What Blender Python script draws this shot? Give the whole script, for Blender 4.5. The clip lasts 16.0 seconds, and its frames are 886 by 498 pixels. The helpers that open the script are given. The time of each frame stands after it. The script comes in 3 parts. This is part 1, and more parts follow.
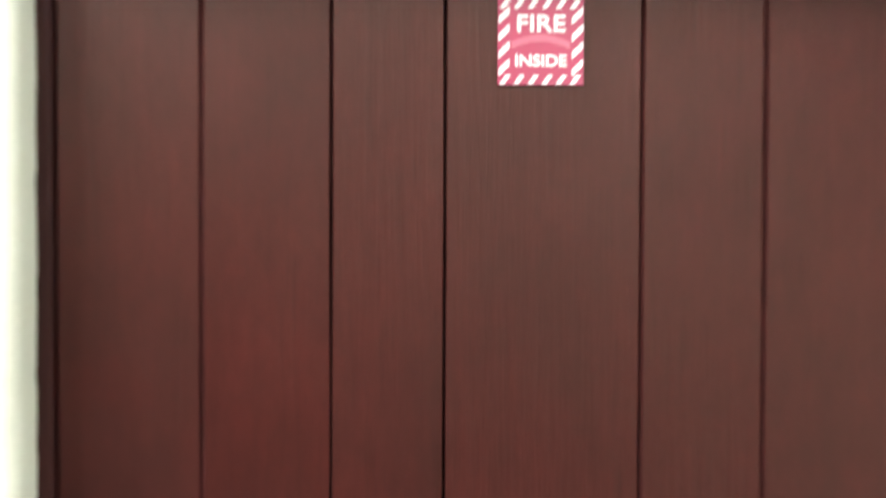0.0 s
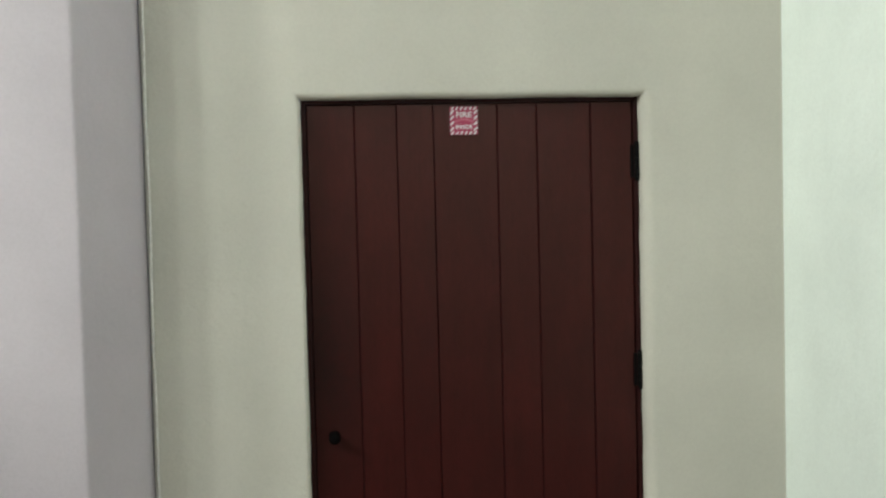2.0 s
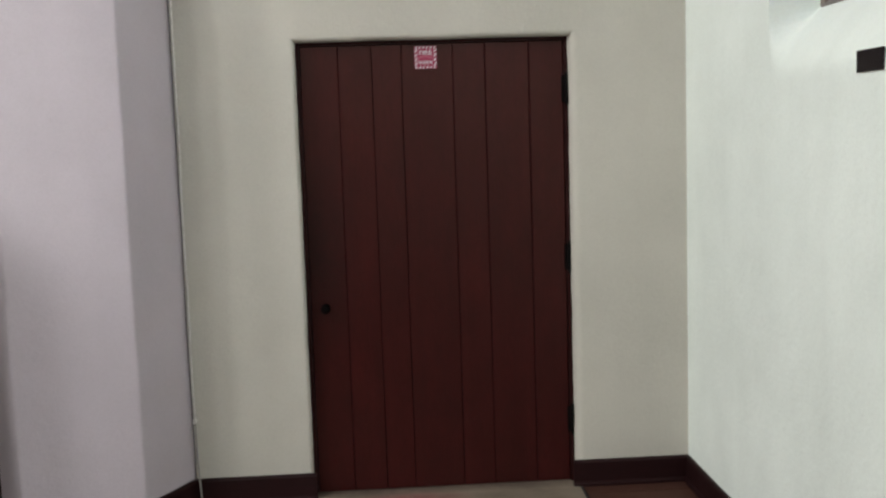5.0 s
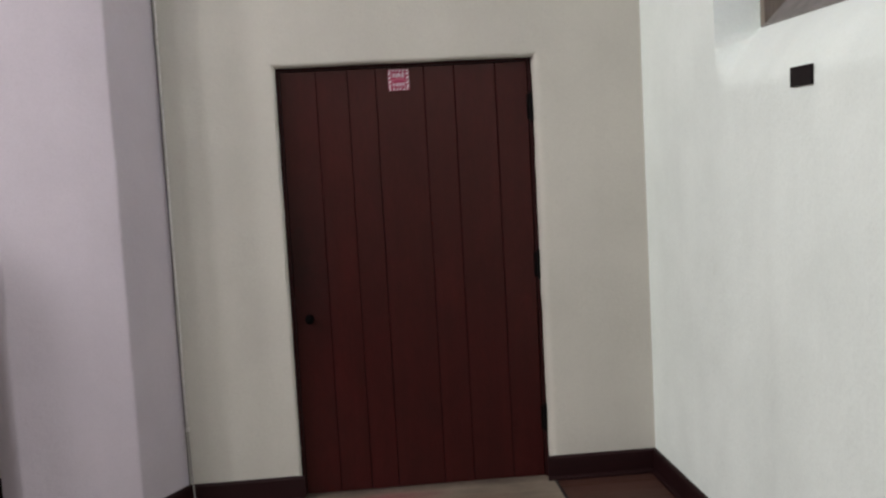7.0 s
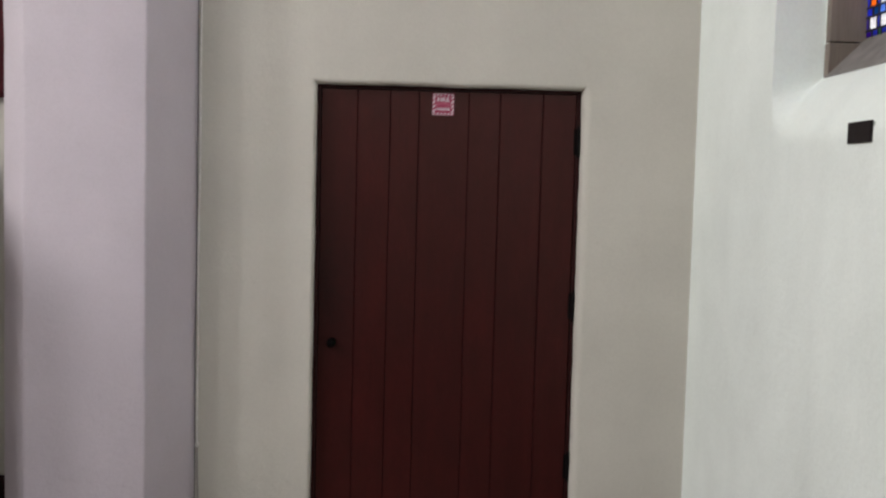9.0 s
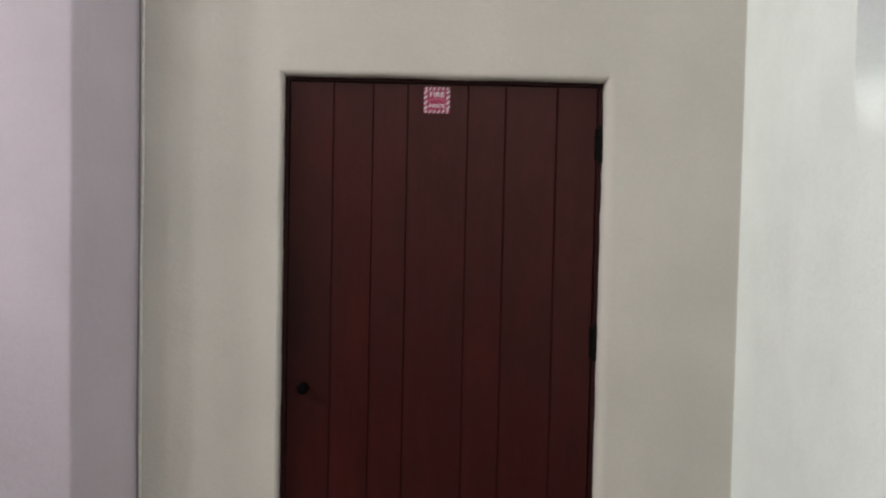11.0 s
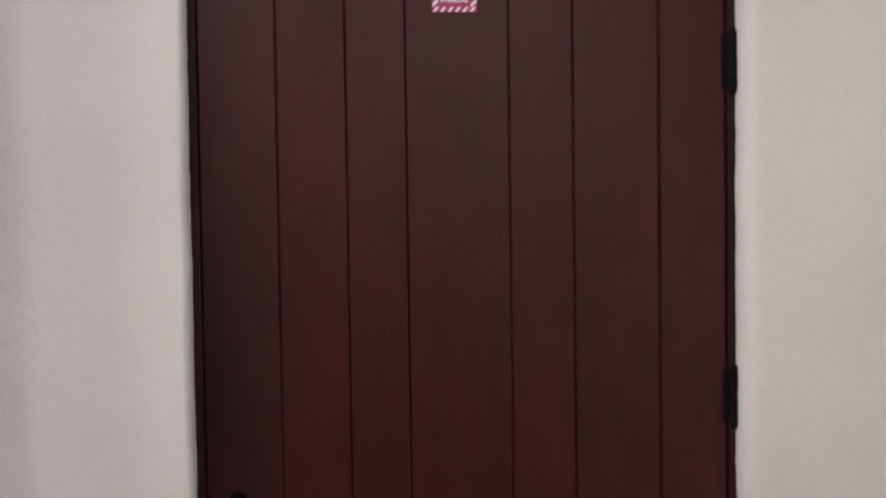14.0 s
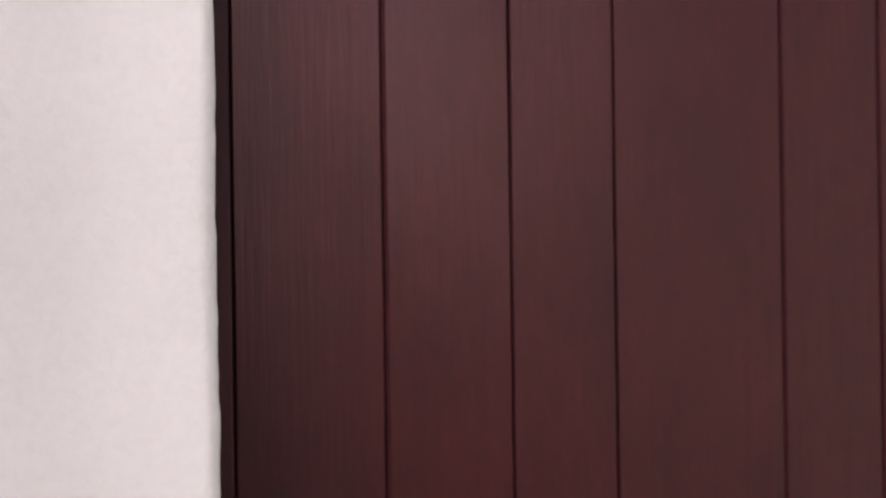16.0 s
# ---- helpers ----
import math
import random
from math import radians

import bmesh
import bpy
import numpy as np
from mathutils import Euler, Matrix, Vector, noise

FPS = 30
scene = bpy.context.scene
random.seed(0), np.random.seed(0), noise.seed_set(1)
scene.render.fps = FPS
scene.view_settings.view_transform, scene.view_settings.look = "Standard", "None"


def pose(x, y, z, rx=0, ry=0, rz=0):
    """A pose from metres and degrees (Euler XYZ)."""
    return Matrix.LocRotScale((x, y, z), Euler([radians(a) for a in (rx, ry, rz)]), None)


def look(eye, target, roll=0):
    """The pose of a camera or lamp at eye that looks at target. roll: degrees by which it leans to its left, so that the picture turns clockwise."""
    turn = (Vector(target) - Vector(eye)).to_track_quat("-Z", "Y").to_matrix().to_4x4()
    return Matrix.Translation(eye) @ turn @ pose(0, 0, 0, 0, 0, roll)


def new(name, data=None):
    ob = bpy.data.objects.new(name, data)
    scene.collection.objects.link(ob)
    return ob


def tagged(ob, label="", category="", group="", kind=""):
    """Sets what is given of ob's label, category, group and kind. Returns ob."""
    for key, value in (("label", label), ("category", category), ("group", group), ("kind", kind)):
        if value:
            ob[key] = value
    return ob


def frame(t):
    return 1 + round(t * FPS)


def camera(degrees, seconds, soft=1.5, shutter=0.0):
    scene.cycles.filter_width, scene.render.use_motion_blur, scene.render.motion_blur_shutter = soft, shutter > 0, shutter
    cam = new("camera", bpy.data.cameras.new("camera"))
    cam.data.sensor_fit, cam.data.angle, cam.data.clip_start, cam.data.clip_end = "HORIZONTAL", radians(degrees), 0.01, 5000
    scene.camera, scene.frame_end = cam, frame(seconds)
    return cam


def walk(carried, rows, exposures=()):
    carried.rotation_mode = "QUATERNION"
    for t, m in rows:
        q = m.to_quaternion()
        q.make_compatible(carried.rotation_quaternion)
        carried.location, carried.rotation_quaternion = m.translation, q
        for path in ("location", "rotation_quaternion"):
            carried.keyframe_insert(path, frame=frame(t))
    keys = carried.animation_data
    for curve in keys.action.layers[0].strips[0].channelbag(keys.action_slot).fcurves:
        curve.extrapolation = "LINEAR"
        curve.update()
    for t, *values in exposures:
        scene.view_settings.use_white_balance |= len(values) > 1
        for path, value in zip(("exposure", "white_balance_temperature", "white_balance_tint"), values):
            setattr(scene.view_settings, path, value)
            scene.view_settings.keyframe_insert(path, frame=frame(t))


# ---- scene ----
cam = camera(46.8, 16.0, soft=2.4, shutter=0.4)
walk(cam, [
    (0.0, pose(0.438, -1.180, 1.761, 88.73, -0.21, -1.26)),
    (0.2, pose(0.396, -1.452, 1.766, 89.12, -0.42, -2.47)),
    (0.5, pose(0.386, -1.881, 1.745, 89.72, -0.27, -2.22)),
    (1.0, pose(0.183, -2.722, 1.708, 89.13, 0.28, -6.30)),
    (1.5, pose(0.090, -3.613, 1.667, 88.78, 1.21, -6.83)),
    (2.0, pose(0.081, -3.625, 1.673, 87.58, 1.42, -6.49)),
    (2.5, pose(0.025, -3.672, 1.646, 86.91, 2.00, -6.85)),
    (3.0, pose(0.012, -3.793, 1.681, 85.00, 2.05, -6.86)),
    (3.5, pose(0.227, -3.987, 1.574, 85.57, 1.82, -4.66)),
    (5.8, pose(0.377, -4.838, 1.630, 83.14, 1.83, -3.32)),
    (6.0, pose(0.371, -4.872, 1.617, 83.62, 2.75, -4.35)),
    (6.5, pose(0.332, -4.899, 1.609, 84.17, 2.37, -5.55)),
    (7.0, pose(0.333, -4.889, 1.608, 84.77, 3.12, -5.07)),
    (7.5, pose(0.333, -4.879, 1.621, 85.51, 1.85, -4.33)),
    (8.0, pose(0.346, -4.887, 1.621, 86.04, 0.49, -3.28)),
    (8.5, pose(0.402, -4.833, 1.628, 86.60, -0.44, -2.37)),
    (9.0, pose(0.464, -4.724, 1.620, 86.24, -1.47, -1.45)),
    (9.2, pose(0.476, -4.667, 1.629, 85.94, -1.78, -1.37)),
    (11.5, pose(0.525, -3.649, 1.584, 87.53, -0.89, -1.36)),
    (12.0, pose(0.512, -3.382, 1.635, 86.21, 0.86, -3.16)),
    (12.5, pose(0.603, -3.132, 1.527, 86.87, -1.21, -0.79)),
    (13.0, pose(0.484, -2.823, 1.525, 86.62, -1.29, -0.60)),
    (13.5, pose(0.363, -2.550, 1.558, 86.76, 1.17, -5.03)),
    (14.0, pose(0.305, -2.242, 1.484, 88.01, 0.84, -6.08)),
    (14.5, pose(0.109, -1.916, 1.464, 90.04, -1.25, -8.79)),
    (15.0, pose(0.037, -1.646, 1.541, 89.51, 2.80, -12.28)),
    (15.2, pose(0.035, -1.535, 1.542, 88.91, 1.16, -13.30)),
    (15.5, pose(0.048, -1.391, 1.543, 90.01, 0.18, -13.10)),
    (15.7, pose(0.008, -1.282, 1.545, 90.05, 0.42, -13.55)),
    (16.0, pose(-0.066, -1.106, 1.551, 90.13, 0.84, -16.03)),
], exposures=[
    (0.0, 1.82, 6550, -5), (0.5, 1.44, 6550, -2), (1.0, 0.72, 6600, -7), (1.5, 0.32, 6500, -6.5), (2.5, 0.12, 6450, -2), (3.5, 0.07, 6500, -1),
    (6.0, -0.1, 6400, 12), (7.0, -0.17, 6400, 13), (9.0, -0.16, 6450, 12.5), (12.0, 0.03, 6440, 13), (13.5, 0.2, 6280, 15),
    (14.5, 0.47, 6180, 22), (15.0, 0.7, 6150, 25), (16.0, 0.86, 6150, 27),
])

# ---------------------------------------------------------------- light
world = bpy.data.worlds.new("sky")
scene.world = world
world.use_nodes = True
sky = world.node_tree.nodes.new("ShaderNodeTexSky")
sky.sky_type, sky.sun_disc = "NISHITA", False
sky.sun_elevation, sky.sun_rotation = radians(40), radians(90)
world.node_tree.links.new(sky.outputs[0], world.node_tree.nodes["Background"].inputs[0])
world.node_tree.nodes["Background"].inputs[1].default_value = 0.15


LANCETS = (-6.4, -4.8, -3.1)     # three narrow windows high in the west wall


def window_light(name, place, target, wide, high, watts, colour):
    """Area lamp standing for daylight in an unseen window opening behind or beside the walk."""
    lamp = bpy.data.lights.new(name, "AREA")
    lamp.shape, lamp.size, lamp.size_y, lamp.energy, lamp.color = "RECTANGLE", wide, high, watts, colour
    ob = new(name, lamp)
    ob.matrix_world = look(place, target)
    return ob


for k, along in enumerate(LANCETS):
    window_light("daylight_west_%d" % (k + 1), (-5.94, along, 5.7), (0.0, along + 0.8, 2.6), 0.42, 1.6, 208, (1.0, 0.985, 0.955))
# south and east lamps are added fill, for front brightness and the door's sheen
window_light("fill_south", (-2.0, -10.44, 5.3), (0.0, 0.0, 2.0), 2.2, 2.2, 75, (0.97, 0.98, 1.0))
window_light("fill_east", (1.93, -5.5, 2.96), (-1.0, -4.6, 2.2), 1.5, 1.7, 82, (1.0, 0.955, 0.995))

sun = new("sun", bpy.data.lights.new("sun", "SUN"))
sun.data.energy, sun.data.angle, sun.data.color = 5.0, radians(0.6), (1.0, 0.96, 0.9)
sun.matrix_world = look((10, 0.5, 8.4), (0, 0, 0))

# ---------------------------------------------------------------- materials


def material(name, colour, rough=0.6, metal=0.0, spec=0.5, coat=0.0):
    m = bpy.data.materials.new(name)
    m.use_nodes = True
    b = m.node_tree.nodes["Principled BSDF"]
    b.inputs["Base Color"].default_value = (*colour, 1)
    b.inputs["Roughness"].default_value = rough
    b.inputs["Metallic"].default_value = metal
    b.inputs["Specular IOR Level"].default_value = spec
    b.inputs["Coat Weight"].default_value = coat
    return m


def node(m, kind, **values):
    n = m.node_tree.nodes.new(kind)
    for key, value in values.items():
        n.inputs[key.replace("_", " ")].default_value = value
    return n


def link(m, a, b):
    m.node_tree.links.new(a, b)


def coords(m, scale=(1, 1, 1), shuffle=False):
    """Object coordinates in metres, stretched; shuffled from object to object where wanted."""
    tex = m.node_tree.nodes.new("ShaderNodeTexCoord")
    mapping = m.node_tree.nodes.new("ShaderNodeMapping")
    mapping.inputs["Scale"].default_value = scale
    link(m, tex.outputs["Object"], mapping.inputs["Vector"])
    if shuffle:
        info = m.node_tree.nodes.new("ShaderNodeObjectInfo")
        spread = m.node_tree.nodes.new("ShaderNodeVectorMath")
        spread.operation = "SCALE"
        spread.inputs[0].default_value = (17.3, 9.1, 23.7)
        link(m, info.outputs["Random"], spread.inputs["Scale"])
        link(m, spread.outputs[0], mapping.inputs["Location"])
    return mapping.outputs[0]


def ramp(m, factor, stops):
    r = m.node_tree.nodes.new("ShaderNodeValToRGB")
    while len(r.color_ramp.elements) < len(stops):
        r.color_ramp.elements.new(0.5)
    for e, (at, c) in zip(r.color_ramp.elements, stops):
        e.position, e.color = at, (*c, 1)
    link(m, factor, r.inputs[0])
    return r.outputs[0]


def blend(m, factor, a, b, mode="MIX"):
    mix = m.node_tree.nodes.new("ShaderNodeMix")
    mix.data_type, mix.blend_type = "RGBA", mode
    for socket, value in ((mix.inputs[0], factor), (mix.inputs[6], a), (mix.inputs[7], b)):
        if isinstance(value, (int, float)):
            socket.default_value = value
        elif isinstance(value, tuple):
            socket.default_value = (*value, 1)
        else:
            link(m, value, socket)
    return mix.outputs[2]


def surface(m):
    return m.node_tree.nodes["Principled BSDF"]


def relief(m, heights, distance):
    """Bump from a list of (height socket, strength)."""
    normal = None
    for height, strength in heights:
        b = m.node_tree.nodes.new("ShaderNodeBump")
        b.inputs["Strength"].default_value, b.inputs["Distance"].default_value = strength, distance
        link(m, height, b.inputs["Height"])
        if normal:
            link(m, normal, b.inputs["Normal"])
        normal = b.outputs[0]
    link(m, normal, surface(m).inputs["Normal"])


def plaster(name, colour):
    m = material(name, colour, 0.78, spec=0.3)
    p = coords(m)
    broad = node(m, "ShaderNodeTexNoise", Scale=1.7, Detail=4.0, Roughness=0.6)
    grain = node(m, "ShaderNodeTexNoise", Scale=95.0, Detail=5.0, Roughness=0.65)
    trowel = node(m, "ShaderNodeTexNoise", Scale=9.0, Detail=3.0, Roughness=0.5)
    scuff = node(m, "ShaderNodeTexNoise", Scale=21.0, Detail=6.0, Roughness=0.75)
    pits = node(m, "ShaderNodeTexNoise", Scale=34.0, Detail=4.0, Roughness=0.6)
    roller = node(m, "ShaderNodeTexNoise", Scale=1.0, Detail=3.0, Roughness=0.5)
    for n in (broad, grain, trowel, scuff, pits):
        link(m, p, n.inputs["Vector"])
    link(m, coords(m, (4.2, 4.2, 0.22)), roller.inputs["Vector"])
    low = tuple(c * 0.93 for c in colour)
    high = tuple(min(c * 1.04, 0.95) for c in colour)
    base = ramp(m, broad.outputs[0], [(0.3, low), (0.7, high)])
    spots = ramp(m, scuff.outputs[0], [(0.0, (0.86, 0.85, 0.83)), (0.27, (0.93, 0.92, 0.91)), (0.36, (1, 1, 1))])
    base = blend(m, 1.0, base, spots, "MULTIPLY")
    speck = ramp(m, grain.outputs[0], [(0.3, (0.95, 0.95, 0.95)), (0.6, (1, 1, 1))])
    base = blend(m, 1.0, base, speck, "MULTIPLY")
    coat = ramp(m, roller.outputs[0], [(0.3, (0.965, 0.965, 0.965)), (0.7, (1, 1, 1))])
    link(m, blend(m, 1.0, base, coat, "MULTIPLY"), surface(m).inputs["Base Color"])
    relief(m, [(trowel.outputs[0], 0.3), (pits.outputs[0], 0.26), (grain.outputs[0], 0.2)], 0.008)
    return m


def wood(name, dark, light, rough=0.45, along=2, shuffle=True, sheen=0.5):
    """Stained or painted boards: grain along one axis, pores, worn patches."""
    m = material(name, dark, rough, spec=sheen)
    scale = [26.0, 26.0, 26.0]
    scale[along] = 1.3
    p = coords(m, tuple(scale), shuffle)
    q = coords(m, (1, 1, 1), shuffle)
    grain = node(m, "ShaderNodeTexNoise", Scale=1.0, Detail=7.0, Roughness=0.62, Distortion=0.6)
    pores = node(m, "ShaderNodeTexNoise", Scale=5.5, Detail=3.0, Roughness=0.7)
    patch = node(m, "ShaderNodeTexNoise", Scale=2.3, Detail=5.0, Roughness=0.6)
    for n, v in ((grain, p), (pores, p), (patch, q)):
        link(m, v, n.inputs["Vector"])
    base = ramp(m, grain.outputs[0], [(0.25, dark), (0.55, tuple((a + b) / 2 for a, b in zip(dark, light))), (0.8, light)])
    tone = ramp(m, patch.outputs[0], [(0.3, (0.84, 0.82, 0.82)), (0.65, (1.08, 1.07, 1.07))])
    base = blend(m, 1.0, base, tone, "MULTIPLY")
    line = ramp(m, pores.outputs[0], [(0.3, (0.7, 0.68, 0.68)), (0.45, (1, 1, 1))])
    base = blend(m, 0.7, base, line, "MULTIPLY")
    link(m, base, surface(m).inputs["Base Color"])
    gloss = ramp(m, patch.outputs[0], [(0.3, (rough + 0.07,) * 3), (0.7, (rough - 0.03,) * 3)])
    link(m, gloss, surface(m).inputs["Roughness"])
    relief(m, [(grain.outputs[0], 0.25), (pores.outputs[0], 0.2)], 0.003)
    return m


def plain(name, colour, rough=0.5, metal=0.0, amount=0.15, scale=40.0, bump=0.1, spec=0.5):
    """A small thing's surface with slight mottling."""
    m = material(name, colour, rough, metal, spec)
    n = node(m, "ShaderNodeTexNoise", Scale=scale, Detail=5.0, Roughness=0.65)
    link(m, coords(m), n.inputs["Vector"])
    low, high = tuple(c * (1 - amount) for c in colour), tuple(min(1, c * (1 + amount)) for c in colour)
    link(m, ramp(m, n.outputs[0], [(0.3, low), (0.7, high)]), surface(m).inputs["Base Color"])
    relief(m, [(n.outputs[0], bump)], 0.003)
    return m


def stained_glass(name, colour):
    """Cathedral glass: coloured light passes, the face keeps a gloss."""
    m = material(name, colour, 0.15)
    nodes = m.node_tree.nodes
    n = node(m, "ShaderNodeTexNoise", Scale=38.0, Detail=4.0, Roughness=0.6)
    link(m, coords(m), n.inputs["Vector"])
    tint = ramp(m, n.outputs[0], [(0.3, tuple(c * 0.7 for c in colour)), (0.7, tuple(min(1, c * 1.15) for c in colour))])
    through_light = nodes.new("ShaderNodeBsdfTranslucent")
    shine = nodes.new("ShaderNodeBsdfGlossy")
    shine.inputs["Roughness"].default_value = 0.15
    mix = nodes.new("ShaderNodeMixShader")
    mix.inputs[0].default_value = 0.05
    link(m, tint, through_light.inputs["Color"])
    link(m, through_light.outputs[0], mix.inputs[1])
    link(m, shine.outputs[0], mix.inputs[2])
    link(m, mix.outputs[0], nodes["Material Output"].inputs[0])
    return m


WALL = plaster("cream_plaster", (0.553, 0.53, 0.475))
# east wall and pilaster: brightness and tint of the light put into the plaster colour
RIGHT = plaster("light_tinted_east_plaster", (0.855, 0.918, 0.878))
PILLAR = plaster("light_tinted_pilaster_plaster", (0.543, 0.491, 0.536))
TIMBER = wood("dark_timber", (0.07, 0.045, 0.03), (0.13, 0.085, 0.055), 0.6, along=1)
DOOR = wood("oxblood_stained_boards", (0.0315, 0.0046, 0.0047), (0.043, 0.0065, 0.0065), 0.35, sheen=0.26)
FRAME = wood("oxblood_stained_frame", (0.02, 0.004, 0.004), (0.028, 0.0056, 0.0055), 0.5, sheen=0.14)
SKIRT = wood("dark_stained_skirting", (0.013, 0.004, 0.0046), (0.021, 0.0062, 0.007), 0.5, along=0, sheen=0.14)
BOARDS = wood("red_brown_floorboards", (0.048, 0.02, 0.015), (0.09, 0.04, 0.03), 0.45, along=0, sheen=0.22)
PALE = wood("pale_beige_laminate", (0.17, 0.137, 0.108), (0.265, 0.22, 0.175), 0.5, along=0, shuffle=False)


def stain(m, at, size, colour, strong=1.0):
    """A worn or grimy patch of its own shape round one place."""
    base = surface(m).inputs["Base Color"].links[0].from_socket
    tex = m.node_tree.nodes.new("ShaderNodeTexCoord")
    away = m.node_tree.nodes.new("ShaderNodeMapping")
    away.vector_type = "POINT"
    away.inputs["Location"].default_value = tuple(-a / b for a, b in zip(at, size))
    away.inputs["Scale"].default_value = tuple(1 / b for b in size)
    link(m, tex.outputs["Object"], away.inputs["Vector"])
    ball = m.node_tree.nodes.new("ShaderNodeTexGradient")
    ball.gradient_type = "SPHERICAL"
    link(m, away.outputs[0], ball.inputs["Vector"])
    rough = node(m, "ShaderNodeTexNoise", Scale=24.0, Detail=5.0, Roughness=0.7)
    link(m, tex.outputs["Object"], rough.inputs["Vector"])
    mul = m.node_tree.nodes.new("ShaderNodeMath")
    mul.operation = "MULTIPLY"
    link(m, ball.outputs["Fac"], mul.inputs[0])
    link(m, rough.outputs[0], mul.inputs[1])
    more = m.node_tree.nodes.new("ShaderNodeMath")
    more.operation, more.use_clamp = "MULTIPLY", True
    more.inputs[1].default_value = strong
    link(m, mul.outputs[0], more.inputs[0])
    link(m, blend(m, more.outputs[0], base, colour), surface(m).inputs["Base Color"])


def mottle(m, scale, low, high):
    """Blotches where the stain has taken unevenly."""
    base = surface(m).inputs["Base Color"].links[0].from_socket
    n = node(m, "ShaderNodeTexNoise", Scale=scale, Detail=6.0, Roughness=0.7)
    link(m, coords(m, (1, 1, 0.45), True), n.inputs["Vector"])
    tone = ramp(m, n.outputs[0], [(0.34, low), (0.66, high)])
    link(m, blend(m, 1.0, base, tone, "MULTIPLY"), surface(m).inputs["Base Color"])


surface(DOOR).inputs["Specular Tint"].default_value = (1.0, 0.78, 0.7, 1)
mottle(DOOR, 11.0, (0.8, 0.82, 0.83), (1.1, 1.09, 1.09))
mottle(DOOR, 70.0, (0.86, 0.86, 0.86), (1.1, 1.1, 1.1))
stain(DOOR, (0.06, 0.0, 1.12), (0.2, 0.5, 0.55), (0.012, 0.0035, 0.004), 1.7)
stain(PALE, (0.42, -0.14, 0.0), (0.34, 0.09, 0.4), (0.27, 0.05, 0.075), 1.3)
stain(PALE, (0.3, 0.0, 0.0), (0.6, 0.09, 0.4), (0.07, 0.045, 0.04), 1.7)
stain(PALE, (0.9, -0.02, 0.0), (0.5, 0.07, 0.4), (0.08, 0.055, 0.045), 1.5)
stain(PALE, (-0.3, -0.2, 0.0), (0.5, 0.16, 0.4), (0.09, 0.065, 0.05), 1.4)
mottle(PALE, 5.0, (0.8, 0.79, 0.78), (1.12, 1.12, 1.12))
stain(PALE, (0.78, -0.28, 0.0), (0.3, 0.12, 0.4), (0.2, 0.12, 0.09))
GAP = plain("black_gap", (0.012, 0.007, 0.007), 0.9)
IRON = plain("black_iron", (0.0042, 0.004, 0.004), 0.65, 0.0, 0.3, 60.0, 0.3, 0.06)
KNOB = plain("tarnished_iron", (0.0032, 0.0026, 0.0028), 0.8, 0.0, 0.3, 60.0, 0.3, 0.025)
CABLE = plain("white_cable_sheath", (0.66, 0.64, 0.61), 0.5)
SHEATH = plain("worn_cable_sheath", (0.3, 0.28, 0.26), 0.5)
DULL = plain("grey_cable_sheath", (0.13, 0.12, 0.13), 0.5)
BRONZE = plain("dark_bronze", (0.012, 0.0085, 0.0095), 0.55, 0.0, 0.35, 90.0, 0.2, 0.16)
STONE = plain("grey_brown_stone", (0.185, 0.17, 0.16), 0.8, 0.0, 0.22, 14.0, 0.4)
OAK = wood("weathered_oak", (0.165, 0.14, 0.115), (0.26, 0.222, 0.185), 0.65, along=2, sheen=0.3)
LEAD = plain("lead_came", (0.03, 0.03, 0.035), 0.6, 0.3)
RED = plain("sticker_red", (0.26, 0.004, 0.05), 0.35, 0.0, 0.08)
WHITE = plain("sticker_white", (0.62, 0.58, 0.61), 0.35, 0.0, 0.04)
FADED = plain("sticker_pink_print", (0.37, 0.065, 0.12), 0.35, 0.0, 0.08)
CLOTH = plain("dark_red_cloth", (0.11, 0.012, 0.02), 0.9, 0.0, 0.3, 30.0, 0.3)
ROD = plain("dark_wood_rod", (0.05, 0.025, 0.02), 0.5)

# ---------------------------------------------------------------- mesh helpers


def thing(name, label="", category="", group="", kind=""):
    return tagged(new(name), label, category, group, kind)


def part(name, bm, mat, parent=None, label="", smooth=False, angle=None):
    """One bmesh as one mesh object, under a thing or a part."""
    me = bpy.data.meshes.new(name)
    bmesh.ops.recalc_face_normals(bm, faces=bm.faces)
    bm.to_mesh(me)
    bm.free()
    me.materials.append(mat)
    if smooth:
        me.polygons.foreach_set("use_smooth", [True] * len(me.polygons))
        if angle:
            me.set_sharp_from_angle(angle=radians(angle))
    ob = new(name, me)
    ob.parent = parent
    return tagged(ob, label)


def box(bm, x0, x1, y0, y1, z0, z1, bevel=0.0, segments=2):
    made = bmesh.ops.create_cube(bm, size=1)["verts"]
    bmesh.ops.transform(bm, matrix=Matrix.Translation(((x0 + x1) / 2, (y0 + y1) / 2, (z0 + z1) / 2))
                        @ Matrix.Diagonal((x1 - x0, y1 - y0, z1 - z0, 1)), verts=made)
    if bevel:
        edges = list({e for v in made for e in v.link_edges})
        bmesh.ops.bevel(bm, geom=edges, offset=bevel, segments=segments, affect="EDGES", profile=0.6)
    return bm


def boxed(*args, **kw):
    return box(bmesh.new(), *args, **kw)


